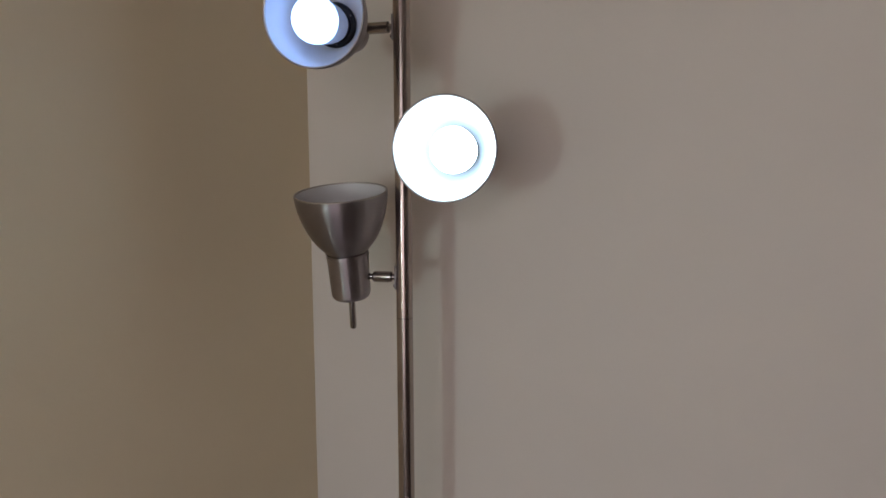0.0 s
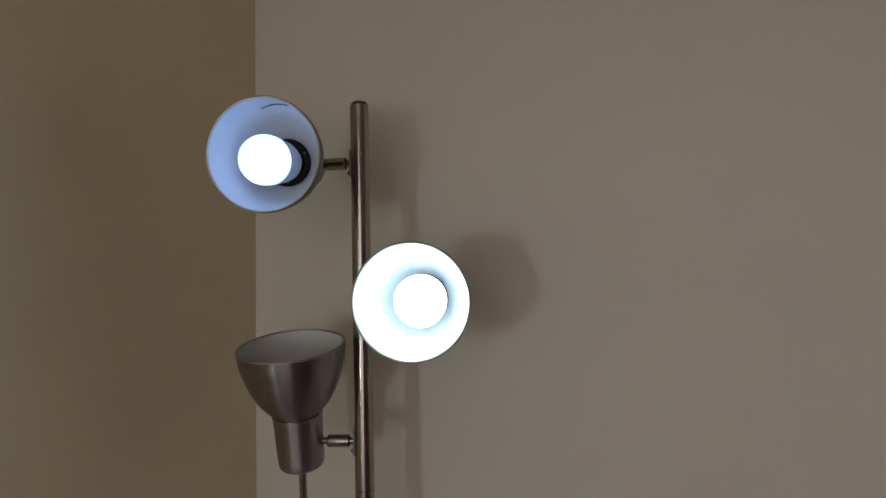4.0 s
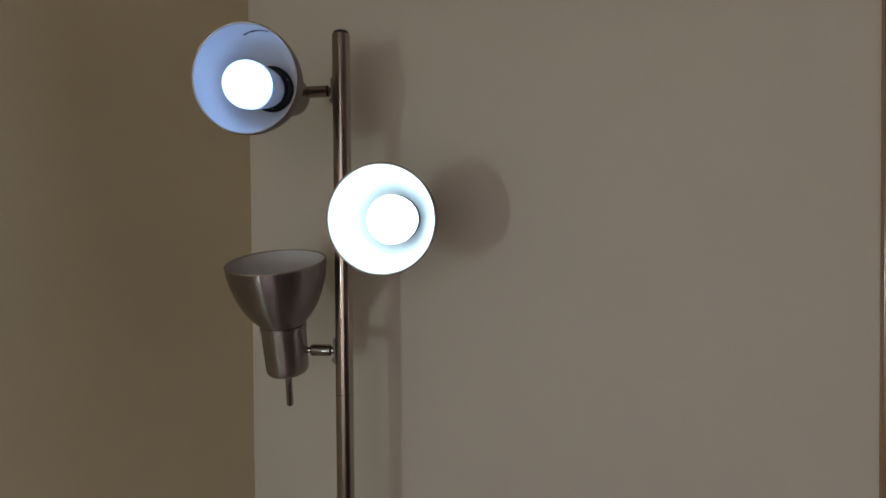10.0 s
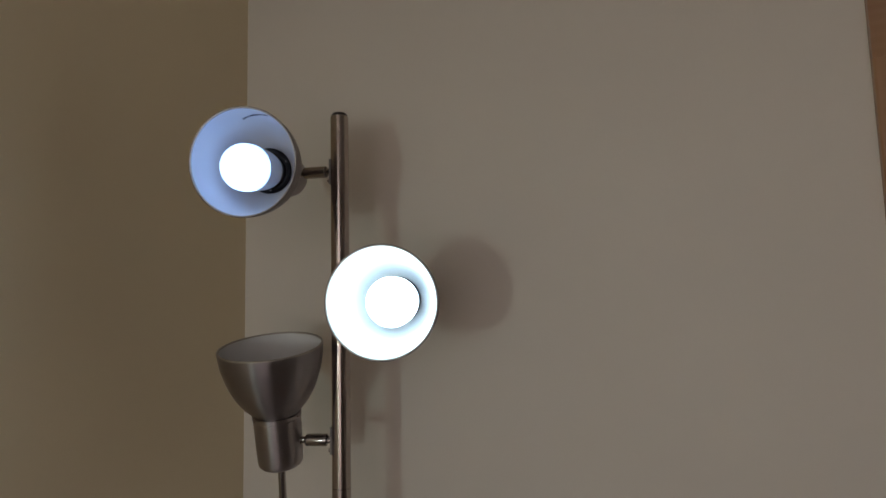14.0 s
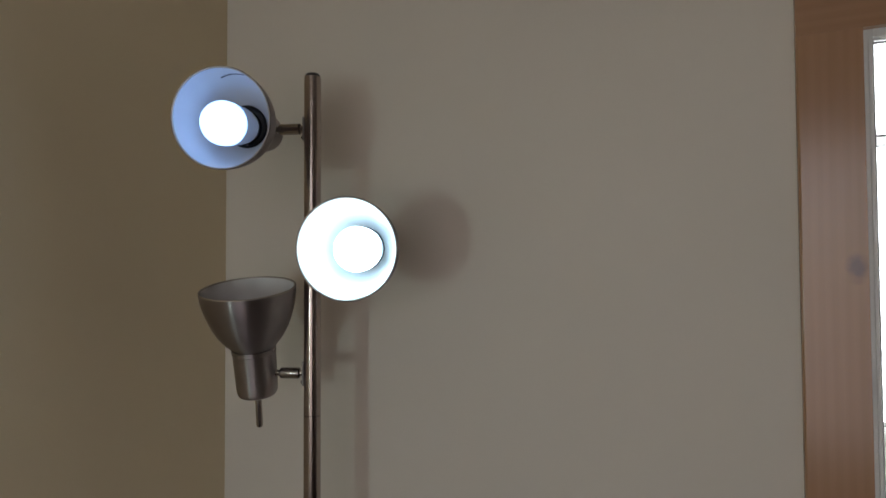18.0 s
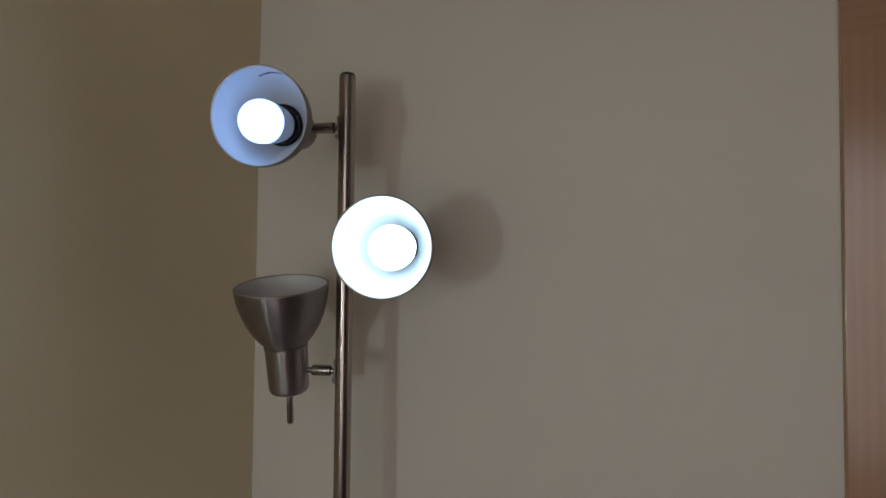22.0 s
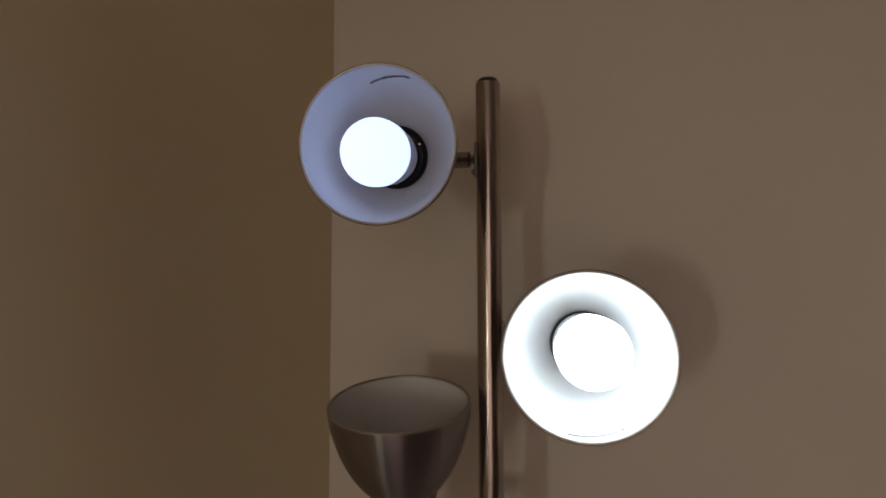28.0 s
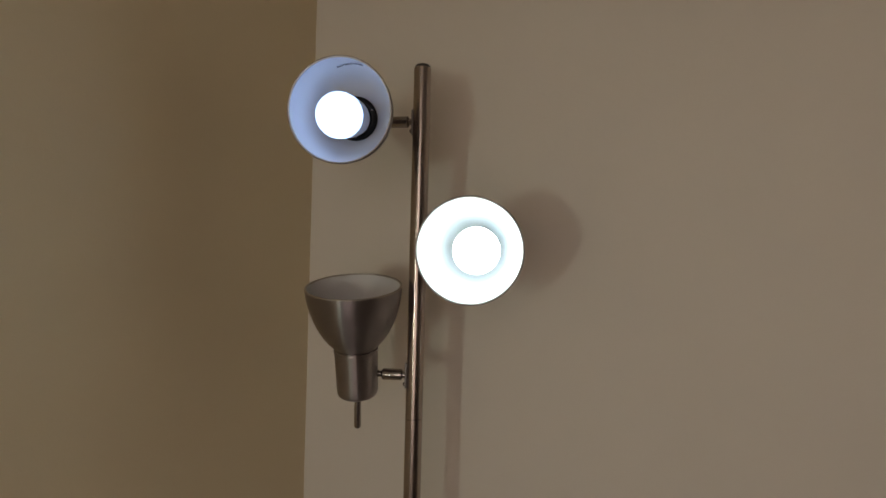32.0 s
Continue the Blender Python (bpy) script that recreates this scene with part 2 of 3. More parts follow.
DAY = glow("overcast_brightness", (0.97, 0.99, 1.0), 6.0)


def pane_glass():
    m = bpy.data.materials.new("window_glass")
    m.use_nodes = True
    n, l = m.node_tree.nodes, m.node_tree.links
    n.remove(n["Principled BSDF"])
    t, g, f, x = (n.new("ShaderNodeBsdf" + k) if k in ("Transparent", "Glossy") else n.new("ShaderNode" + k)
                  for k in ("Transparent", "Glossy", "Fresnel", "MixShader"))
    t.inputs["Color"].default_value = (0.95, 0.97, 0.96, 1)
    g.inputs["Roughness"].default_value = 0.0
    f.inputs["IOR"].default_value = 1.5
    l.new(f.outputs[0], x.inputs[0])
    l.new(t.outputs[0], x.inputs[1])
    l.new(g.outputs[0], x.inputs[2])
    l.new(x.outputs[0], n["Material Output"].inputs["Surface"])
    return m


GLASS = pane_glass()


# ---- mesh helpers ----
def mesh_of(name, bm, mat, smooth=False):
    me = bpy.data.meshes.new(name)
    bmesh.ops.recalc_face_normals(bm, faces=bm.faces)
    for f in bm.faces:
        f.smooth = smooth
    if smooth:
        for e in bm.edges:
            if len(e.link_faces) == 2 and e.calc_face_angle(0) > radians(38):
                e.smooth = False
    bm.to_mesh(me)
    bm.free()
    me.materials.append(mat)
    return me


def part(name, bm, mat, parent=None, label="", m=None, smooth=False):
    """Links a bmesh as one mesh object, under a thing or a part. m: its pose under the parent."""
    ob = new(name, mesh_of(name, bm, mat, smooth))
    if parent is not None:
        ob.parent = parent
    if m is not None:
        ob.matrix_basis = m
    if label:
        tagged(ob, label)
    return ob


def box(lo, hi, bevel=0.0, segments=2):
    bm = bmesh.new()
    c = [(a + b) / 2 for a, b in zip(lo, hi)]
    s = [abs(b - a) for a, b in zip(lo, hi)]
    bmesh.ops.create_cube(bm, size=1, matrix=Matrix.Translation(c) @ Matrix.Diagonal((*s, 1)))
    if bevel:
        bmesh.ops.bevel(bm, geom=bm.edges[:], offset=bevel, segments=segments, profile=0.5, affect="EDGES")
    return bm


def board(lo, hi, side, bevel=0.0025):
    """A board whose one front edge is rounded; its other edges butt against their neighbours."""
    bm = box(lo, hi)
    axis, at = {"left": (0, lo[0]), "right": (0, hi[0]), "top": (2, hi[2])}[side]
    picked = [e for e in bm.edges if all(abs(v.co[axis] - at) < 1e-5 and abs(v.co.y - lo[1]) < 1e-5 for v in e.verts)]
    bmesh.ops.bevel(bm, geom=picked, offset=bevel, segments=3, profile=0.5, affect="EDGES")
    return bm


def lathe(profile, steps=64, closed=False):
    """Turns (radius, height) pairs round the z axis; a radius of 0 closes the end."""
    bm = bmesh.new()
    rings = []
    for r, z in profile:
        if r <= 1e-6:
            rings.append([bm.verts.new((0, 0, z))])
        else:
            rings.append([bm.verts.new((r * math.cos(2 * math.pi * i / steps), r * math.sin(2 * math.pi * i / steps), z)) for i in range(steps)])
    pairs = list(zip(rings, rings[1:])) + ([(rings[-1], rings[0])] if closed else [])
    for a, b in pairs:
        for i in range(steps):
            j = (i + 1) % steps
            q = [a[i % len(a)], a[j % len(a)], b[j % len(b)], b[i % len(b)]]
            q = list(dict.fromkeys(q))
            if len(q) > 2:
                bm.faces.new(q)
    return bm


def spline(points, per=6):
    """Rounds a row of profile points (Catmull-Rom)."""
    p = [points[0], *points, points[-1]]
    out = []
    for a, b, c, d in zip(p, p[1:], p[2:], p[3:]):
        for k in range(per):
            t = k / per
            out.append(tuple(0.5 * (2 * b[i] + (c[i] - a[i]) * t + (2 * a[i] - 5 * b[i] + 4 * c[i] - d[i]) * t * t
                                    + (3 * b[i] - a[i] - 3 * c[i] + d[i]) * t ** 3) for i in (0, 1)))
    return out + [points[-1]]


def along(a, b):
    """A pose at a whose z axis points to b."""
    a, b = Vector(a), Vector(b)
    return Matrix.Translation(a) @ (b - a).to_track_quat("Z", "Y").to_matrix().to_4x4()


def wall_mesh(length, height, thick, hole=None, start=0.0):
    """A wall from x = start, y from 0 to thick, with one opening (x0, x1, z0, z1) right through it."""
    bm = bmesh.new()
    xs = [start, *(hole[:2] if hole else ()), length]
    zs = [0.0, *(hole[2:] if hole else ()), height]
    grid = {}
    for y in (0.0, thick):
        for i, x in enumerate(xs):
            for k, z in enumerate(zs):
                grid[i, k, y] = bm.verts.new((x, y, z))
        for i in range(len(xs) - 1):
            for k in range(len(zs) - 1):
                if hole and i == 1 and k == 1:
                    continue
                bm.faces.new([grid[i, k, y], grid[i + 1, k, y], grid[i + 1, k + 1, y], grid[i, k + 1, y]])
    nx, nz = len(xs) - 1, len(zs) - 1
    def strip(cells):
        for (i, k), (j, q) in zip(cells, cells[1:] + cells[:1]):
            bm.faces.new([grid[i, k, 0.0], grid[j, q, 0.0], grid[j, q, thick], grid[i, k, thick]])
    strip([(i, 0) for i in range(nx)] + [(nx, k) for k in range(nz)] + [(i, nz) for i in range(nx, 0, -1)] + [(0, k) for k in range(nz, 0, -1)])
    if hole:
        strip([(1, 1), (2, 1), (2, 2), (1, 2)])
    return bm


def structure(name, bm, mat, label, category, m=ROOM):
    ob = part(name, bm, mat, m=m)
    return tagged(ob, label, category, kind="structure")


# ---- the room ----
CEIL, LONG, THICK = 2.44, 4.2, 0.14
W0, W1, WZ0, WZ1 = 0.9480, 1.78, 0.84, 1.6480      # the window's opening in its wall
FZ0, FZ1, FX0, FX1 = FAR_Z - 0.13, FAR_Z + 0.13, FAR_X - 0.06, FAR_X + 0.06
BZ0, BZ1, BX0, BX1 = BROAD_Z - 0.72, BROAD_Z + 0.72, BROAD_X - 0.55, BROAD_X + 0.55

structure("wall_north", wall_mesh(LONG, CEIL, THICK, (W0, W1, WZ0, WZ1)), WALL,
          "plain beige painted plaster wall behind the floor lamp", "wall")
structure("wall_west", wall_mesh(0.0, CEIL, THICK, start=-BACK), WARM_LIT,
          "plain painted plaster wall meeting the window wall in a corner, its warmer light put into the colour", "wall", ROOM @ pose(0, 0, 0, 0, 0, 90))
structure("wall_south", wall_mesh(0.45, CEIL, THICK, (FX0, FX1, FZ0, FZ1)), WALL,
          "plain beige painted wall across the room, unseen, with an added small opening", "wall", ROOM @ pose(0, -BACK - THICK, 0))
structure("wall_south_2", wall_mesh(LONG, CEIL, THICK, (BX0, BX1, BZ0, BZ1), start=0.45), WALL,
          "plain beige painted wall across the room, unseen, with an added wide opening", "wall", ROOM @ pose(0, -BACK - THICK, 0))
structure("wall_east", wall_mesh(0.0, CEIL, THICK, start=-BACK), WALL,
          "plain beige painted wall closing the room", "wall", ROOM @ pose(LONG + THICK, 0, 0, 0, 0, 90))
structure("floor", box((-THICK, -BACK - THICK, -0.08), (LONG + THICK, THICK, 0.0)), FLOOR, "plain dark floor of the room, unseen, toned for bounce and reflections", "floor")
structure("ceiling", box((-THICK, -BACK - THICK, CEIL), (LONG + THICK, THICK, CEIL + 0.1)), CEILING, "plain white painted ceiling of the room", "ceiling")


# ---- the window beside the lamp ----
win = tagged(new("window_1"), "white vinyl sash window in a wide varnished pine casing, bright daylight behind it", "window", kind="structure")
win.matrix_basis = ROOM
CAS, REV, REVZ, CTOP = 0.8950, 0.9625, 1.6172, 1.6886          # outer edge, the edges that lap over the frame, and the top
CAS2 = W1 + W0 - CAS
part("casing", board((CAS, -0.011, WZ0 - 0.10), (REV, 0.0, REVZ), "left"), PINE, win, "upright varnished pine casing board with a dark knot")
head_board = part("casing", board((CAS, -0.0112, REVZ + 0.0001), (CAS2, 0.0, CTOP), "top"), HEAD_PINE, win, "level varnished pine head board with a fine crack")
part("casing", board((W1 + W0 - REV, -0.011, WZ0 - 0.10), (CAS2, 0.0, REVZ), "right"), PINE, win)
for x, z, length, tilt, w in ((0.9265, 1.6618, 0.040, 4.0, 0.0005), (0.9655, 1.6644, 0.034, 7.5, 0.0007), (0.9985, 1.6688, 0.050, 3.0, 0.0004)):
    part("crack", box((0, -0.0114, -w), (length, -0.0108, w)), CRACK, head_board, m=pose(x, 0, z, 0, -tilt, 0))
part("window_sill", box((CAS - 0.02, -0.05, WZ0 - 0.13), (CAS2 + 0.02, 0.0, WZ0 - 0.101), 0.004), PINE, win)

# fixed frame lining the opening, then the sashes inside it
JX, JZ = 0.9742, 1.6075                           # the frame's inner edges
for lo, hi in (((W0, -0.0005, WZ0), (JX, 0.030, WZ1)), ((W1 + W0 - JX, -0.0005, WZ0), (W1, 0.030, WZ1)),
               ((JX, -0.0005, JZ), (W1 + W0 - JX, 0.030, WZ1)), ((JX, -0.0005, WZ0), (W1 + W0 - JX, 0.110, WZ0 + 0.02)),
               ((W0, 0.0305, WZ0), (W0 + 0.006, 0.110, WZ1)), ((W1 - 0.006, 0.0305, WZ0), (W1, 0.110, WZ1)), ((W0 + 0.0065, 0.0305, WZ1 - 0.004), (W1 - 0.0065, 0.110, WZ1))):
    part("window_frame", box(lo, hi, 0.0012), VINYL, win, "white vinyl window frame")
part("stop_bead", box((JX, 0.006, WZ0 + 0.021), (JX + 0.0012, 0.014, JZ - 0.0025), 0.0004), VINYL, win)
part("stop_bead", box((JX, 0.006, JZ - 0.0022), (W1 + W0 - JX, 0.014, JZ - 0.0001), 0.0006), VINYL, win)
part("gasket", box((JX, 0.0010, WZ0 + 0.021), (JX + 0.0011, 0.0035, JZ - 0.0025)), SEAL, win)
part("stop_bead", box((JX - 0.0052, -0.0030, WZ0 + 0.021), (JX - 0.0008, -0.0006, JZ + 0.003), 0.0010), VINYL, win)
part("gasket", box((JX, 0.0145, JZ - 0.0030), (W1 + W0 - JX, 0.0170, JZ - 0.0002)), GASKET, win)


def sash(x0, x1, z0, z1, y, stile, top, bottom):
    ob = part("sash", box((x0, y, z0), (x0 + stile, y + 0.010, z1), 0.0015), RAIL, win, "white vinyl sash")
    part("stile", box((x1 - stile, y, z0), (x1, y + 0.010, z1), 0.0015), RAIL, ob)
    part("rail", box((x0 + stile, y + 0.0002, z1 - top), (x1 - stile, y + 0.0098, z1), 0.0015), RAIL, ob)
    part("rail", box((x0 + stile, y + 0.0002, z0), (x1 - stile, y + 0.0098, z0 + bottom), 0.0015), RAIL, ob)
    p = part("pane", box((x0 + stile - 0.003, y + 0.003, z0 + bottom - 0.003), (x1 - stile + 0.003, y + 0.006, z1 - top + 0.003)), GLASS, ob, "clear glass pane")
    p.visible_shadow = False
    return ob


S0, S1 = W0 + 0.0070, W1 - 0.0070
upper_sash = sash(S0, S1, 1.4990, WZ1 - 0.0045, 0.054, 0.025, 0.008, 0.010)
lower_sash = sash(S0, S1, 1.1515, 1.4965, 0.0315, 0.023, 0.012, 0.003)
part("gasket", box((S0, 0.0312, 1.4966), (S1, 0.0335, 1.4979)), GASKET, upper_sash, "thin dark weather strip between the sashes")
part("gasket", box((S0, 0.0312, 1.1507), (S1, 0.0335, 1.1514)), SEAL, lower_sash, "pale grey seal")

# ribbed filler panel under the raised lower sash
filler = tagged(new("filler_panel"), "white ribbed plastic filler panel under the raised sash", "panel")
filler.matrix_basis = ROOM
part("top_rail", box((S0, 0.0315, 1.1410), (S1, 0.040, 1.1506), 0.001), RAIL, filler)
part("groove", box((S0, 0.0345, 1.1402), (S1, 0.038, 1.1409)), SLOT, filler)
part("body", box((S0, 0.0370, 1.1300), (S1, 0.0385, 1.1401)), PANEL, filler)
n_rib = 182
rib = mesh_of("rib", box((-0.00223, 0.0368, WZ0 + 0.022), (0.00223, 0.0384, 1.1299), 0.0004, 1), PANEL)
for i in range(n_rib):
    ob = new("rib", rib)
    ob.parent = filler
    ob.location.x = S0 + (i + 0.5) * (S1 - S0) / n_rib
slot = mesh_of("slot", box((-0.0036, 0.0364, 1.1343), (0.0036, 0.0371, 1.1353)), SLOT)
for i in range(52):
    ob = new("slot", slot)
    ob.parent = filler
    ob.location.x = S0 + 0.010 + i * 0.0140

structure("backdrop", box((-6, 4.0, -3), (9, 4.02, 8)), DAY, "plain white overcast brightness outside the window", "backdrop")

# unseen windows added across the room to frame the key and fill lamps
for name, label, (x0, x1, z0, z1) in (("assumed_window_2", "small plain pine-framed window, added unseen across the room for the key light", (FX0, FX1, FZ0, FZ1)),
                                      ("assumed_window_3", "wide plain pine-framed window, added unseen across the room for the fill light", (BX0, BX1, BZ0, BZ1))):
    far = tagged(new(name), label, "window", kind="structure")
    far.matrix_basis = ROOM @ pose(0, -BACK, 0)
    for lo, hi in (((x0 - 0.05, 0, z0 - 0.05), (x0, 0.015, z1 + 0.05)), ((x1, 0, z0 - 0.05), (x1 + 0.05, 0.015, z1 + 0.05)),
                   ((x0, 0, z1), (x1, 0.015, z1 + 0.05)), ((x0, 0, z0 - 0.05), (x1, 0.015, z0))):
        part("window_frame", box(lo, hi, 0.002), PINE, far)


# ---- the floor lamp ----
TOP, SEAM, TUBE = 1.6188, 1.1345, 0.0119
lamp = tagged(new("floor_lamp"), "brushed nickel floor lamp with three bowl heads, two lit", "floor lamp")

part("base", lathe([(0, 0.0), (0.128, 0.0), (0.1315, 0.004), (0.1315, 0.012), (0.127, 0.018), (0.06, 0.024), (0.022, 0.028), (0.019, 0.045), (0.0135, 0.05), (0, 0.05)], 72),
            NICKEL, lamp, "round weighted nickel base", smooth=True)
lower = part("lower_tube", lathe([(0, 0.05), (TUBE, 0.05), (TUBE, SEAM - 0.0008), (TUBE - 0.0004, SEAM - 0.0004), (0, SEAM - 0.0004)], 56), POLE_NICKEL, lamp, "satin nickel tube", smooth=True)
part("upper_tube", lathe([(0, SEAM + 0.0004), (TUBE - 0.0004, SEAM + 0.0004), (TUBE, SEAM + 0.0008), (TUBE, TOP - 0.0045), (TUBE - 0.0006, TOP - 0.0038), (0, TOP - 0.0038)], 56),
             POLE_NICKEL, lamp, "satin nickel tube", smooth=True)
for z, a, tall, tilt in ((0.998, -24, 0.0035, 12), (0.990, -22, 0.006, -3), (0.966, -23, 0.0030, 15), (0.946, -45, 0.0035, 38)):
    q = radians(a)
    part("scratch", box((-0.00025, -0.0001, -tall / 2), (0.00025, 0.0001, tall / 2)), SCUFF, lower,
         m=pose(TUBE * math.sin(q), -TUBE * math.cos(q), z, 0, 0, a) @ pose(0, 0, 0, 0, tilt, 0))
part("seam_ring", lathe([(TUBE - 0.0006, SEAM - 0.0006), (TUBE + 0.0002, SEAM - 0.0004), (TUBE + 0.0002, SEAM + 0.0004), (TUBE - 0.0006, SEAM + 0.0006)], 56, True), POLE_NICKEL, lamp, smooth=True)
part("end_cap", lathe([(0.0, TOP - 0.006), (TUBE - 0.0011, TOP - 0.006), (TUBE - 0.0011, TOP - 0.002), (TUBE - 0.003, TOP + 0.0005), (TUBE - 0.006, TOP + 0.0016), (0, TOP + 0.002)], 40),
     CAP, lamp, "black plastic end cap", smooth=True)

BOWL = spline([(0.0644, 0.0), (0.0635, -0.012), (0.0612, -0.025), (0.0565, -0.041), (0.0495, -0.058), (0.0406, -0.0725), (0.0299, -0.0845), (0.0280, -0.0878)], 5)
INNER = [(r - 0.0011, z) for r, z in BOWL][1:]
SHADE = lathe([*BOWL, (0.0268, -0.0883), *reversed(INNER[:-1]), (0.0618, -0.0012), (0.0620, 0.0003), (0.0637, 0.0007)], 96, True)
CUP = [(0.0240, -0.0868), (0.0297, -0.0864), (0.0304, -0.0870), (0.0304, -0.0920), (0.0296, -0.0928), (0.0295, -0.100), (0.0286, -0.140),
       (0.0283, -0.1480), (0.0275, -0.1522), (0.0254, -0.1548), (0.0210, -0.1562), (0.0060, -0.1566), (0, -0.1566)]


def shade_part(parent, edge):
    """A spun bowl: nickel outside, white enamel inside; edge colours the lip's outer outline."""
    bm = SHADE.copy()
    me = mesh_of("shade", bm, NICKEL, True)
    me.materials.append(ENAMEL)
    me.materials.append(LIP)
    me.materials.append(edge)
    for f in me.polygons:
        c, nrm = f.center, f.normal
        if nrm.x * c.x + nrm.y * c.y < 0 and c.z < -0.0008:
            f.material_index = 1
        elif c.z > -0.0009:
            f.material_index = 3 if math.hypot(c.x, c.y) > 0.0638 else 2
    ob = new("shade", me)
    ob.parent = parent
    return ob


def print_bars(parent, rows, count, mat, outside, height=0.0016, seed=3):
    """A short band of unreadable print that follows the bowl: small curved bars. Rows: depth and angle of the first and last bar."""
    rnd = random.Random(seed)
    bm = bmesh.new()
    lift = 0.00025 if outside else -0.00145
    for d0, a0, d1, a1 in rows:
        for k in range(count):
            w = rnd.uniform(0.5, 0.92)
            tall = height * rnd.uniform(0.75, 1.0)
            v = []
            for q in (0, w / 2, w):
                f = (k + q) / count
                d, a = d0 + (d1 - d0) * f, radians(a0 + (a1 - a0) * f)
                r, r2 = bowl_radius(d) + lift, bowl_radius(d + tall) + lift
                v.append((bm.verts.new((r * math.cos(a), r * math.sin(a), -d)), bm.verts.new((r2 * math.cos(a), r2 * math.sin(a), -d - tall))))
            for (p, q), (x, y) in zip(v, v[1:]):
                bm.faces.new([p, x, y, q])
    return part("print", bm, mat, parent, "band of small dark print too small to read")


def bowl_radius(d):
    for (r0, z0), (r1, z1) in zip(BOWL, BOWL[1:]):
        if z1 <= -d <= z0:
            return r0 + (r1 - r0) * (z0 + d) / (z0 - z1)
    return 0.03


def head(rim, az, el, arm_from, spin=0.0, ring=0.0280, edge=DARK_NICKEL):
    """A lamp head whose opening's middle is rim and which faces az, el (degrees; az from -y towards +x); it hangs on an arm from the tube."""
    a, e = radians(az), radians(el)
    face = Vector((math.sin(a) * math.cos(e), -math.cos(a) * math.cos(e), math.sin(e)))
    side = Vector((math.cos(a), math.sin(a), 0))
    up = face.cross(side)
    m = Matrix((side, up, face)).transposed().to_4x4()
    m.translation = rim
    shade = shade_part(lamp, edge)
    shade.matrix_basis = m
    cup = part("socket_cup", lathe(CUP, 56), CUP_NICKEL, lamp, "brushed nickel socket cup", m, True)
    insert = part("socket_insert", lathe([(0.0180, -0.090), (0.0268, -0.090), (0.0268, -0.0842), (ring - 0.0004, -0.0848 + 1.1 * (ring - 0.028)), (ring, -0.0836 + 1.1 * (ring - 0.028)), (0.0262, -0.0828), (0.0250, -0.0840), (0.0215, -0.0840), (0.0205, -0.0860), (0.0180, -0.089)], 48),
                  BLACK, lamp, "black bakelite lamp socket", m, True)
    for k in range(3):
        q = 2 * math.pi * k / 3 + 0.5 + spin
        part("tab", box((-0.0015, -0.0012, -0.0012), (0.0015, 0.0012, 0.0012), 0.0004, 1), STEEL, insert, m=pose(0.0246 * math.cos(q), 0.0246 * math.sin(q), -0.0846))
        part("rivet", lathe([(0, 0.0006), (0.0011, 0.0003), (0.0013, 0.0), (0, 0.0)], 12), STEEL, cup,
             m=along((0.0303 * math.cos(q), 0.0303 * math.sin(q), -0.0896), (math.cos(q), math.sin(q), -0.0900)), smooth=True)
    # switch rod out of the back
    part("switch_rod", lathe([(0, -0.155), (0.0032, -0.155), (0.0034, -0.163), (0.0045, -0.166), (0.0048, -0.204), (0.0038, -0.2065), (0, -0.2068)], 20), STEEL, cup,
         "slender nickel switch rod", m=pose(0, 0, -0.155) @ pose(0, 0, 0, 0, 2.5, 0) @ pose(0, 0, 0.155), smooth=True)
    # arm: a bracket on the tube, a barrel, a neck and a ball at the cup
    at = m @ Vector((0, 0, -0.1235))
    start = Vector(arm_from)
    sgn = 1 if at.x > 0 else -1
    root = start + Vector((sgn * TUBE, 0, 0))
    flat = (at - root)
    stop = at - flat.normalized() * 0.0265
    reach = (stop - root).length
    arm = part("arm", lathe([(0, 0.0015), (0.0045, 0.0015), (0.0045, 0.0050), (0.0062, 0.0056), (0.0078, 0.0066), (0.0078, reach - 0.0105), (0.0070, reach - 0.0090), (0.0042, reach - 0.0075), (0.0040, reach - 0.002), (0, reach - 0.002)], 32),
               STEEL, lamp, "short turned nickel arm", along(root, stop), True)
    part("ball_joint", lathe([(0.0058 * math.sin(math.pi * k / 10), reach - 0.0005 - 0.0058 * math.cos(math.pi * k / 10)) for k in range(11)], 28), STEEL, arm, smooth=True)
    bracket = part("bracket", box((-0.0012, -0.0058, -0.0175), (0.0018, 0.0058, 0.0165), 0.0011), DARK_NICKEL, lamp, "narrow upright bracket plate on the tube",
                   pose(root.x, root.y, root.z, 0, 0, 0 if sgn > 0 else 180))
    part("screw", lathe([(0, 0.0), (0.0028, 0.0), (0.0028, 0.0012), (0.0018, 0.0024), (0, 0.0027)], 18), STEEL, bracket, m=along((0.0018, 0, -0.0125), (1, 0, -0.0125)), smooth=True)
    return m, shade, cup


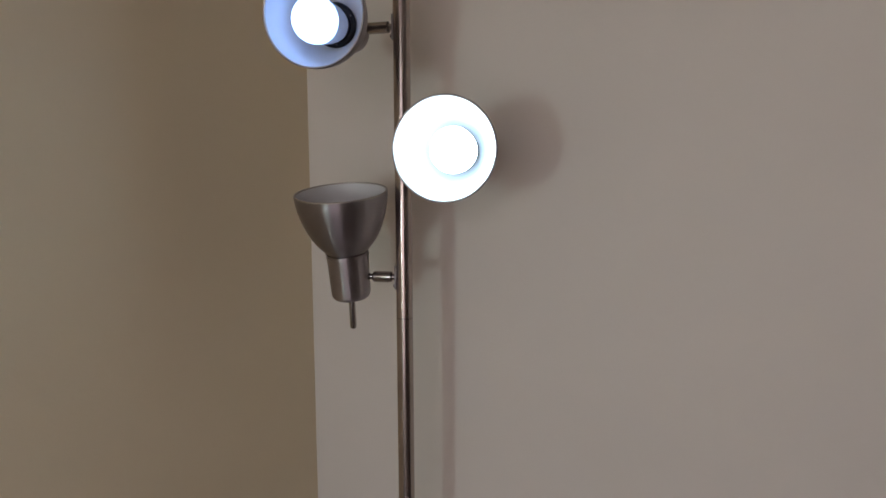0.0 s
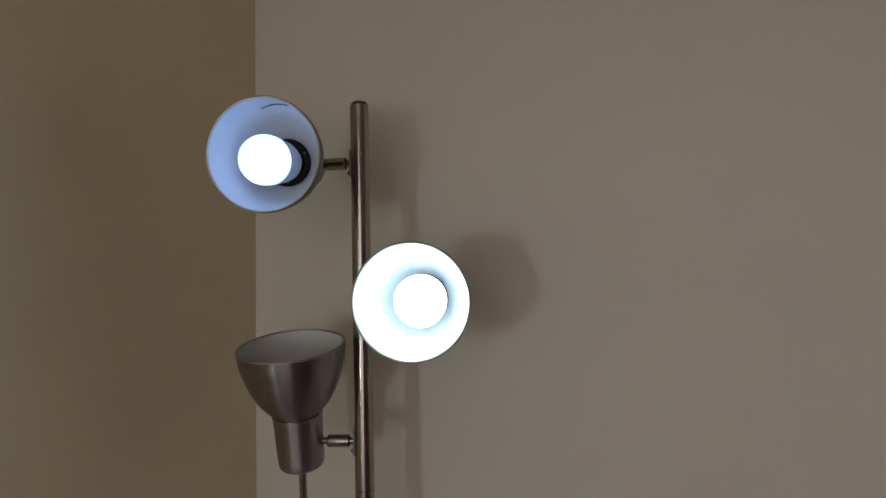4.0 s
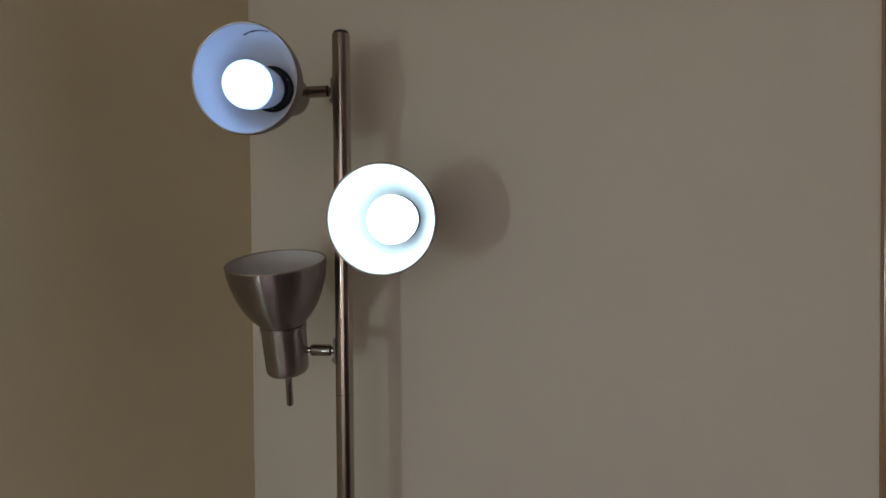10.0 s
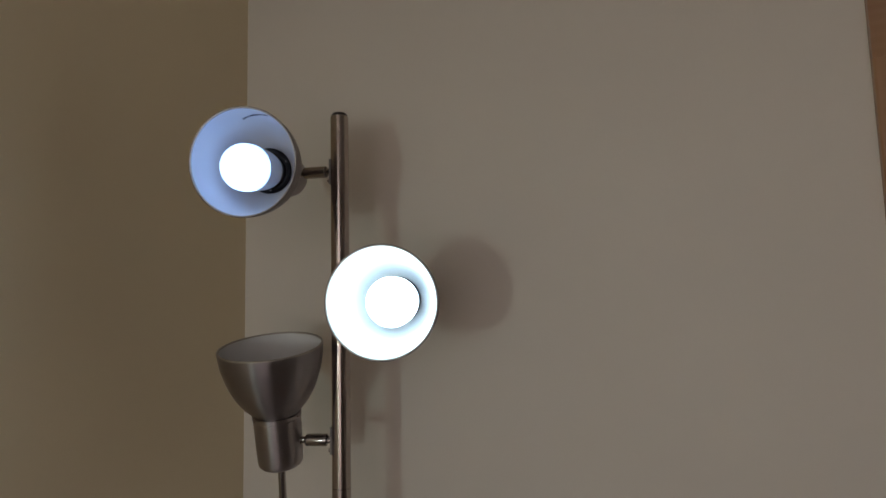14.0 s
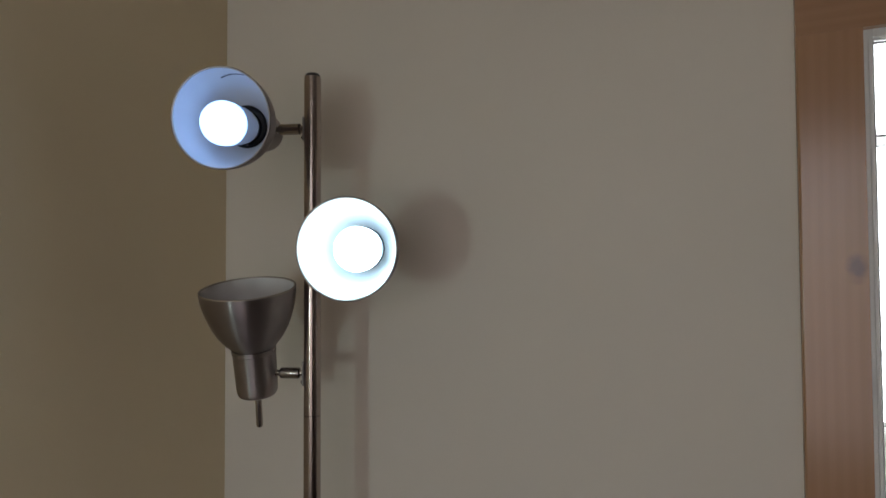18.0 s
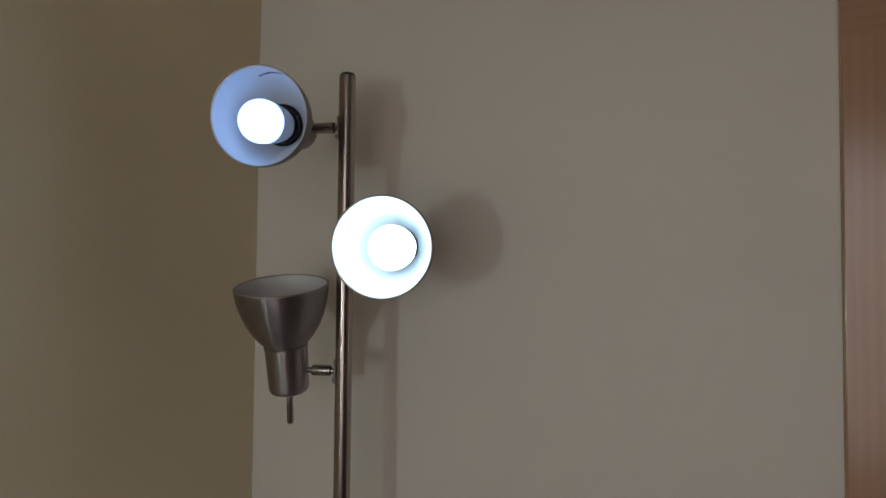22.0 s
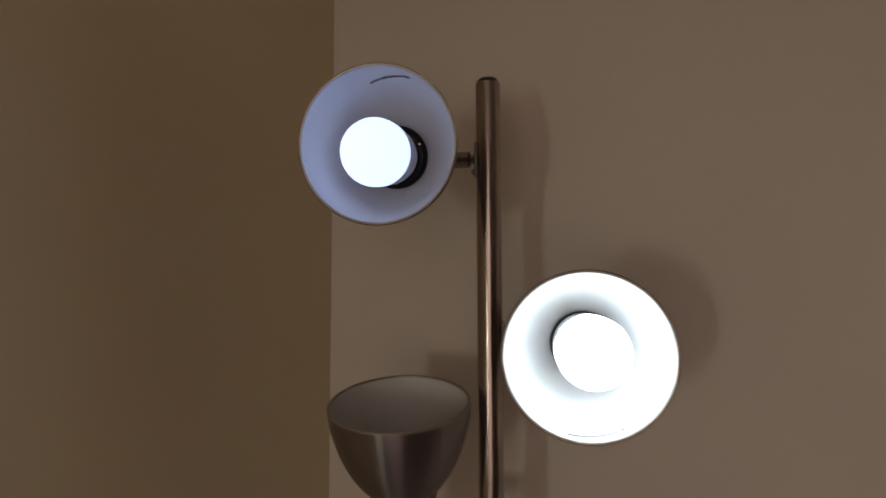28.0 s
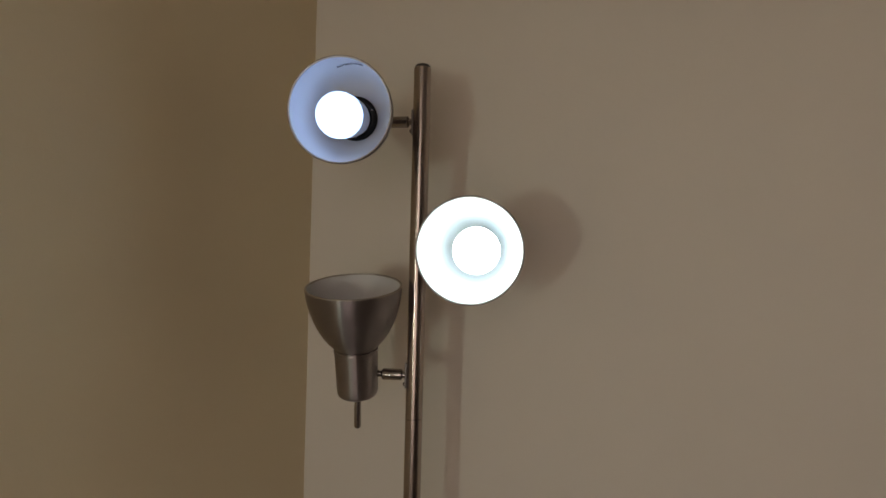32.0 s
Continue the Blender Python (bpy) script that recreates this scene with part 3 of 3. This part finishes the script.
def light_bulb(m, off, mat, label, wide=0.0232, skirt=0.0045):
    """A household bulb with a plastic collar and a screw base, sitting a little askew in its socket."""
    foot, mid = Vector((0, 0, -0.088)), Vector((off[0], off[1], -off[2]))
    pm = m @ along(foot, mid)
    h = (mid - foot).length
    r = 0.0287
    dome = [(r * math.sin(q), h + r * math.cos(q)) for q in [math.pi * k / 40 for k in range(0, 22)]]
    dome = [(max(0.0, x), z) for x, z in dome] + [(0.0284, h - skirt)]
    bulb = part("light_bulb", lathe(dome, 64), mat, lamp, label, pm, True)
    part("collar", lathe([(0, h - skirt), (0.0285, h - skirt), (0.0283, h - skirt - 0.003), ((wide + 0.0280) / 2, h - max(0.039, skirt + 0.006)), (wide, h - 0.050), (0.0195, h - 0.056), (0, h - 0.056)], 56), COLLAR, bulb,
         "grey-white plastic bulb collar", smooth=True)
    thread = [(0, -0.003)] + [(0.0128 + 0.0007 * math.sin(k * 1.6), -0.003 + k * (h - 0.053) / 24) for k in range(25)]
    part("screw_base", lathe(thread, 32), BRASS, bulb, smooth=True)
    return bulb


# upper head, lit
m, shade, cup = head((-0.0944, -0.1042, 1.5294), -5.49, -5.86, (0, 0, 1.5405), ring=0.0294)
print_bars(shade, [(0.0305, 101.5, 0.0165, 66)], 16, INK, False, 0.0042)
light_bulb(m, (-0.0067, -0.0030, 0.0235), DOME_TOP, "lit cool white household bulb", skirt=0.0085)
# middle head, lit brighter
m, shade, cup = head((0.0644, -0.1236, 1.3646), -9.44, -2.24, (0, 0, 1.3690), 0.8)
print_bars(shade, [(0.0122, -104.3, 0.0160, -64.5)], 16, PALE_INK, False, 0.0028, 5)
light_bulb(m, (0.0058, -0.0006, 0.0262), DOME_MID, "brightly lit cool white household bulb", 0.0268, 0.0190)
# lower head, without a bulb, turned up
m, shade, cup = head((-0.0836, -0.0232, 1.3146), -7.5, 77.03, (0, 0, 1.1932), 1.4, edge=LIP)
print_bars(shade, [(0.0140, -34, 0.0212, -4), (0.0203, -31, 0.0250, -11)], 14, FAINT, True, 0.0021, 7)
SHADE.free()
